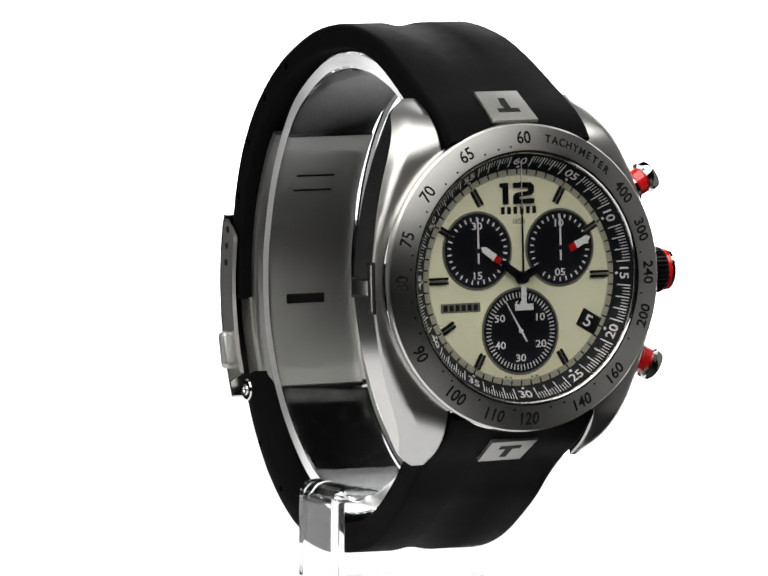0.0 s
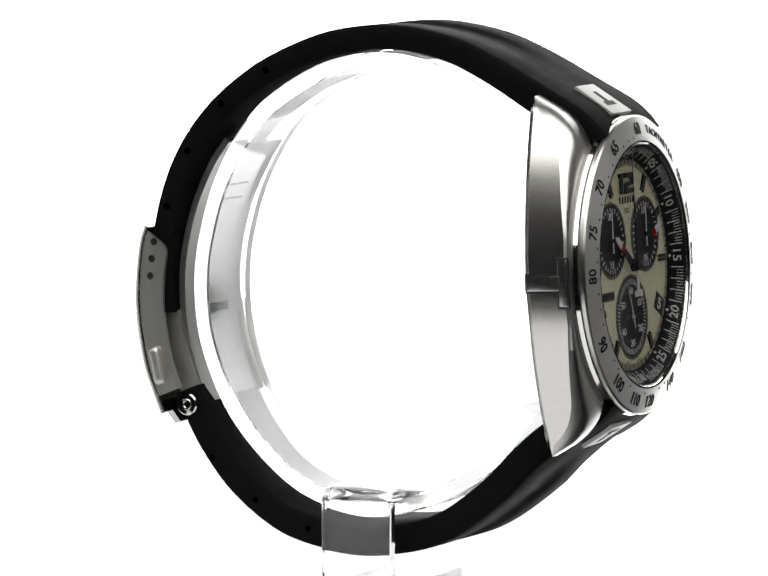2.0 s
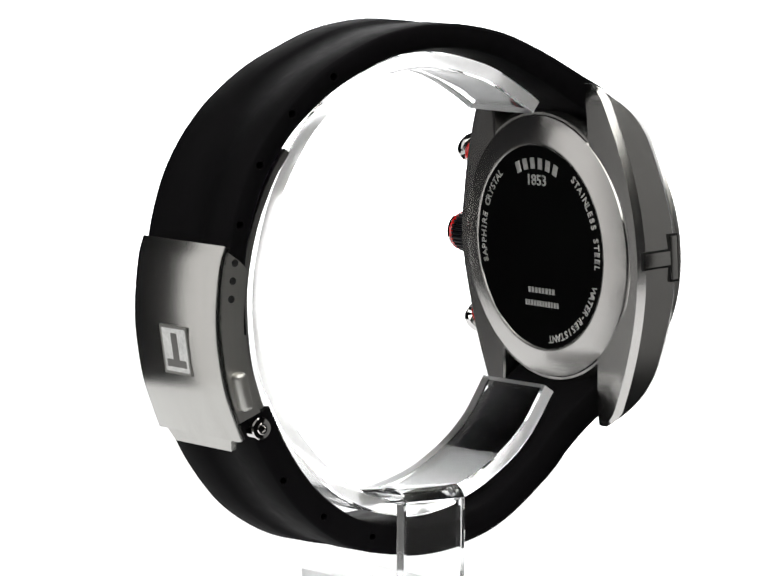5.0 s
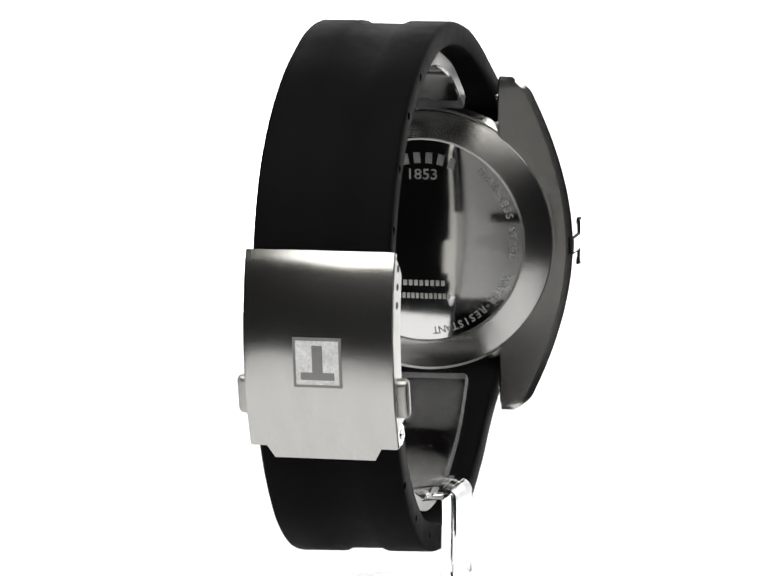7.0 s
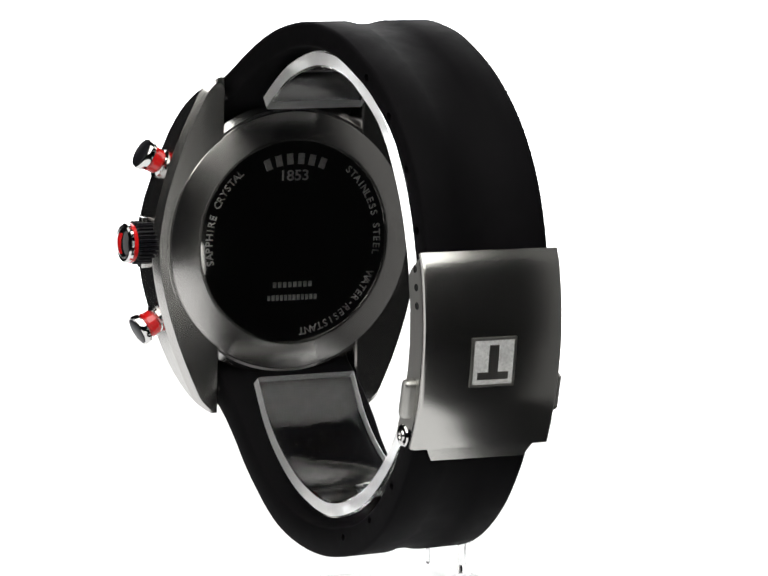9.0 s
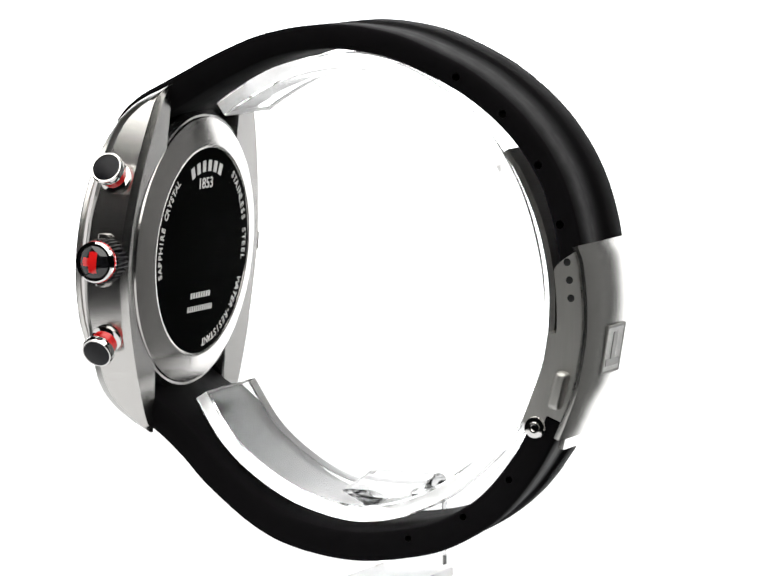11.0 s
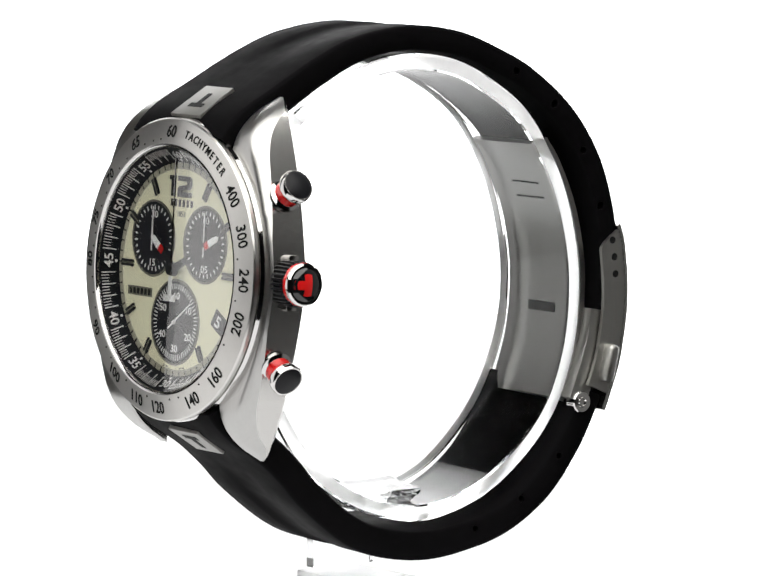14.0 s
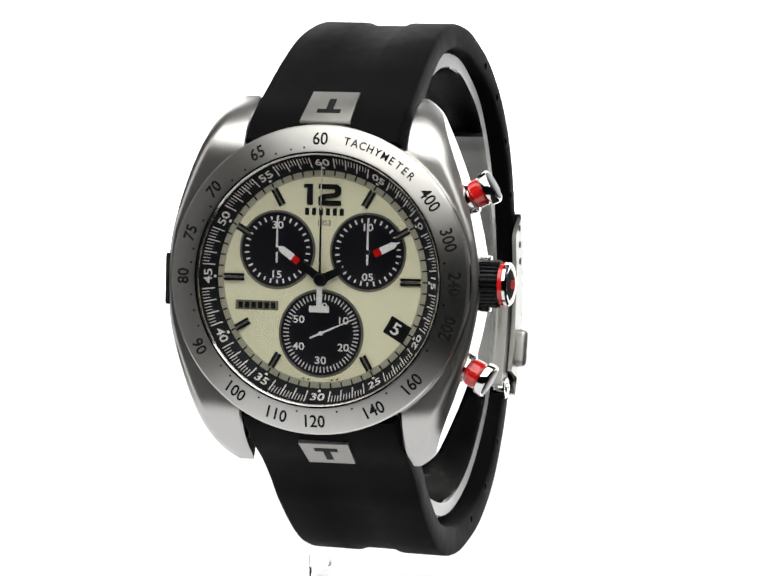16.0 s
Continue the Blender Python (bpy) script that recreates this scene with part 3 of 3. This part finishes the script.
def strap_section(thick_from, thick_to, groove, taper=0.45):
    def sec(s):
        f = min(1, s / taper)
        hw = 10.55 + (9.3 - 10.55) * (3 * f ** 2 - 2 * f ** 3)
        th = thick_from + (thick_to - thick_from) * min(1, s / 0.3)
        g = groove * max(0.0, min(1.0, (s - 0.16) / 0.1))
        return [(-hw, 0.55), (-hw + 0.16, 0.16), (-hw + 0.55, 0), (-3.5, 0), (-2.9, g), (2.9, g), (3.5, 0), (hw - 0.55, 0), (hw - 0.16, 0.16), (hw, 0.55),
                (hw, th - 0.35), (hw - 0.35, th), (-hw + 0.35, th), (-hw, th - 0.35)]
    return sec


def drilled(ob, places, radius, x0, x1):
    """Cuts holes across a strap, along x, at (y, z) places."""
    bm = bmesh.new()
    for y, z in places:
        c = bmesh.new()
        bmesh.ops.create_cone(c, cap_ends=True, segments=14, radius1=radius * MM, radius2=radius * MM, depth=(x1 - x0) * MM)
        merge(bm, c, Matrix.Translation(((x0 + x1) / 2 * MM, y * MM, z * MM)) @ Matrix.Rotation(radians(90), 4, "Y"))
    me = bpy.data.meshes.new("drill")
    bm.to_mesh(me)
    bm.free()
    drill = bpy.data.objects.new("drill", me)
    scene.collection.objects.link(drill)
    drill.matrix_basis = ob.matrix_basis
    mod = ob.modifiers.new("holes", "BOOLEAN")
    mod.object, mod.operation, mod.solver = drill, "DIFFERENCE", "EXACT"
    bpy.context.view_layer.update()
    done = bpy.data.meshes.new_from_object(ob.evaluated_get(bpy.context.evaluated_depsgraph_get()))
    ob.modifiers.clear()
    ob.data = done
    bpy.data.objects.remove(drill)


def build_strap():
    up = part("strap_upper", sweep(spline(UPPER, 110), strap_section(4.6, 3.4, 0.4), across), M_RUBBER, watch, "black rubber strap, twelve o'clock half", UP, angle=50)
    lo = part("strap_lower", sweep(spline(LOWER, 110), strap_section(4.4, 4.05, 0.4, 0.7), across), M_RUBBER, watch, "black rubber strap, six o'clock half", UP, angle=50)
    holes = [(14.7, 30.4), (21.5, 25.6), (26.7, 18.9), (29.9, 11.0)]
    drilled(up, holes, 0.58, -14, 17)
    drilled(lo, [(22.8, -24.0), (16.1, -29.5), (8.0, -33.0)], 0.5, -14, 17)
    # steel badge plates with a dark bar emblem
    for strap, path, flip, s0, s1 in ((up, UPPER, 1, 0.029, 0.095), (lo, LOWER, -1, 0.05, 0.115)):
        pts = spline(path, 400)
        a, b = pts[int(s0 * 400)], pts[int(s1 * 400)]
        mid = (a + b) / 2
        along = (b - a) / np.linalg.norm(b - a)
        nrm = np.array([-along[1], along[0]])
        if nrm @ mid < 0:
            nrm = -nrm
        ex = Vector((1, 0, 0))
        ey = Vector((0, along[0], along[1])) * flip
        ez = ex.cross(ey)
        c = Vector((across(mid[0]), mid[0] + nrm[0] * 0.28, mid[1] + nrm[1] * 0.28))
        m = Matrix(((ex.x, ey.x, ez.x, c.x * MM), (ex.y, ey.y, ez.y, c.y * MM), (ex.z, ey.z, ez.z, c.z * MM), (0, 0, 0, 1)))
        ln = np.linalg.norm(b - a)
        top, bot = (3.2, 3.45) if flip > 0 else (3.45, 3.2)
        pl = part("badge_plate", prism([(-bot, -ln / 2), (bot, -ln / 2), (top, ln / 2), (-top, ln / 2)], -0.8, 0.22, 0.1), M_PLATE, strap, "steel badge plate with black bar emblem", m)
        k = -flip
        part("badge_emblem", merge(box(0.95, 2.6, 0.08, 0, -0.3 * k, 0), box(3.2, 0.8, 0.08, 0, 1.1 * k, 0)), M_PRINT, pl, m=mmpose(0, 0, 0.24), smooth=False)
    return up, lo


# clasp cover: outer face (y, z), from its upper edge to its lower lip
COVER = [(33.0, 8.4), (33.8, 6.0), (34.35, 1.5), (34.45, -2.5), (34.05, -6.5), (33.05, -11.5), (31.45, -15.8), (29.75, -19.8)]
BLADE = [(21.6, 20.8), (24.0, 17.3), (26.8, 11.0), (28.4, 4.0), (28.6, -2.0), (27.9, -8.0), (26.4, -13.0), (24.9, -16.6)]


def build_clasp():
    def plate(s):
        hw = 10.25
        return [(-hw, 0.5), (-hw + 0.12, 0.14), (-hw + 0.5, 0), (hw - 0.5, 0), (hw - 0.12, 0.14), (hw, 0.5), (hw, 0.9), (-hw, 0.9)]
    path = spline(COVER, 48)
    bm = sweep(path[:46], plate, across, False)
    # narrowed lip at the lower end
    merge(bm, sweep(path[45:], lambda s: [(-7.9 + s, 0.05), (7.9 - s, 0.05), (7.9 - s, 0.9), (-7.9 + s, 0.9)], across, False))
    cover = part("clasp_cover", bm, M_CLASP, watch, "brushed steel folding clasp cover", UP, angle=40)
    sx = across(33)
    for side in (1, -1):
        def cheek(s):
            d = 0.9 + 3.6 * math.sqrt(1 - (1 - min(1.0, s / 0.11)) ** 2)
            return [(side * 10.25, 0.6), (side * 10.25, d), (side * 9.65, d), (side * 9.65, 0.6)]
        ck = part("clasp_cheek", sweep(path[1:42], cheek, across, False), M_CHEEK, cover, "folded steel side of the clasp")
        pin = None
        for k in (4, 8, 12, 31):
            y, z = path[k]
            d = 2.4 if k < 20 else 2.9
            m = mmpose(across(y) + side * 10.27, y - d, z, 0, 90 * side, 0)
            if pin is None:
                pin = part("adjusting_hole", lathe([(0, 0.0), (0.36, 0.0), (0.42, 0.04), (0.5, 0.03), (0.52, -0.03)], 16), M_DARK, ck, m=m)
            else:
                again(pin, m)
        b = part("release_button", box(2.9, 1.9, 5.4, 0, 0, 0, 0.9, seg=4), M_CHEEK, cover, "steel release button", mmpose(across(31) + side * 10.3, 30.5, -11.2, -14))
        part("hinge_knuckle", lathe([(0, 0.1), (0.4, 0.1), (0.5, 0.35), (0.7, 0.35), (0.8, 0.15), (1.4, 0.1), (1.55, -0.1), (1.55, -1.6), (0, -1.6)], 32), M_POLISH, cover, "round steel hinge knuckle", mmpose(across(26) + side * 9.6, 26.6, -16.6, 0, 90 * side, 0))
    y, z = 34.08, -6.4
    m = Matrix.Translation((sx * MM, y * MM, z * MM)) @ Matrix.Rotation(radians(-9), 4, "X") @ Matrix.Rotation(radians(180), 4, "Z") @ Matrix.Rotation(radians(90), 4, "X")
    rim = part("clasp_badge", merge(merge(box(6.6, 0.35, 0.3, 0, 3.2, 0), box(6.6, 0.35, 0.3, 0, -3.2, 0)), merge(box(0.35, 6.05, 0.3, 3.12, 0, 0), box(0.35, 6.05, 0.3, -3.12, 0, 0))), M_PLATE, cover, "etched square badge", m, smooth=False)
    part("badge_field", box(5.9, 6.05, 0.22), M_ETCH, rim, "sparkling etched steel field", smooth=False)
    part("badge_emblem", merge(box(1.4, 3.7, 0.1, 0, 0.5, 0.14), box(4.6, 1.0, 0.1, 0, -1.85, 0.14)), M_BLADE, rim, smooth=False)
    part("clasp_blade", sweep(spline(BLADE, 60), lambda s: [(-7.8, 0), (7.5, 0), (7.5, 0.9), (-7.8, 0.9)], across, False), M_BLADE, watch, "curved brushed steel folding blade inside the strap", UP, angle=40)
    blade = watch.children[-1]
    for z, h, w, y in ((14.4, 0.4, 6.0, 24.45), (12.2, 0.4, 6.0, 25.4), (-3.9, 1.4, 6.0, 27.5)):
        part("blade_mark", box(w, 0.12, h), M_DARK, blade, "dark stamped bar", mmpose(across(y), y, z, 0 if z < 0 else -24), smooth=False)
    part("clasp_inner_plate", sweep(spline([(31.3, -4.0), (30.4, -9.0), (28.4, -14.5), (27.4, -17.0)], 20), lambda s: [(-8.2, 0), (9.4, 0), (9.4, 3.0), (-8.2, 3.0)], across, False), M_CHEEK, cover, "steel inner plate of the clasp")


def build_watch():
    build_case()
    build_bezel()
    hand = build_face()
    build_back()
    build_pushers()
    build_strap()
    build_clasp()
    return hand


# ================= the acrylic stand =================
def build_stand():
    st = tagged(new("watch_stand"), "clear acrylic watch stand with curved holder and post", "display stand")
    lift = Matrix.Translation((0, 0, 0.0425))
    ring = spline([(-21.9, 25.8), (-19.0, 27.8), (-13.0, 31.0), (-4.2, 33.1), (4.0, 32.5), (11.0, 29.6), (18.0, 24.4), (23.4, 16.0), (26.3, 7.0), (27.1, -1.0), (25.9, -9.5),
                   (22.2, -18.0), (16.0, -24.8), (9.0, -29.2), (0.0, -31.2), (-9.0, -29.5), (-15.8, -26.0), (-21.0, -21.5), (-25.0, -15.6)], 120)
    part("holder_ring", sweep(ring, lambda s: [(-7.5, 0.25), (-7.25, 0), (7.25, 0), (7.5, 0.25), (7.5, 2.0), (7.25, 2.25), (-7.25, 2.25), (-7.5, 2.0)], lambda y: 1.35), M_RING, st, "clear curved acrylic holder with frosted edges inside the strap", lift)
    hr = st.children[0].data
    hr.materials.append(M_FROST)
    for p in hr.polygons:
        if abs(p.normal.x) > 0.9 or p.index >= len(hr.polygons) - 2:
            p.material_index = 1
    # arm: a flat tongue that bends down into the post
    arm = [(2.0, -28.0), (-4.0, -27.2), (-7.4, -26.6), (-9.6, -26.7), (-10.9, -27.6), (-11.2, -29.5), (-11.2, -39.9)]
    pts = spline(arm, 48)
    bm = bmesh.new()
    rings = []
    for i, (x, z) in enumerate(pts):
        a, b = pts[max(i - 1, 0)], pts[min(i + 1, len(pts) - 1)]
        t = (b - a) / np.linalg.norm(b - a)
        nx, nz = t[1], -t[0]
        hw, th = 5.15, 2.1
        rings.append([bm.verts.new((x + nx * d * -1, u - 0.5, z + nz * d * -1)) for u, d in ((-hw, 0.2), (-hw + 0.25, 0), (hw - 0.25, 0), (hw, 0.2), (hw, th - 0.2), (hw - 0.25, th), (-hw + 0.25, th), (-hw, th - 0.2))])
    for a, b in zip(rings, rings[1:]):
        for i in range(8):
            bm.faces.new((a[i], a[(i + 1) % 8], b[(i + 1) % 8], b[i]))
    bm.faces.new(rings[0])
    bm.faces.new(rings[-1])
    part("post", bm, M_ACRYL, st, "clear acrylic post bent over at its top", lift)
    part("base_plate", box(27, 10.6, 1.9, 0.3, -0.5, 1.0, 0.3), M_FROST, st, "frosted clear acrylic base plate")
    return st


small_seconds = build_watch()
stand = build_stand()


def motions():
    walk(watch, [(t, pose(0, 0, BASE_Z * MM, 0, 0, a)) for t, a in TURN])
    walk(stand, [(t, pose(0, 0, TABLE_Z, 0, 0, a)) for t, a in TURN])
    # the running seconds hand steps once a second
    rows = []
    face = CASE @ mmpose(0, -7.1, DIAL_W + 0.3)
    a0 = -30.0
    for k in range(18):
        still = face @ pose(0, 0, 0, 0, 0, -(a0 + 6 * k))
        rows.append((max(0.0, k - 0.8), still))
        rows.append((k + 0.1, still))
    rows = [r for r in rows if r[0] < 16.0]
    walk(small_seconds, rows + [(16.0, rows[-1][1])])


motions()
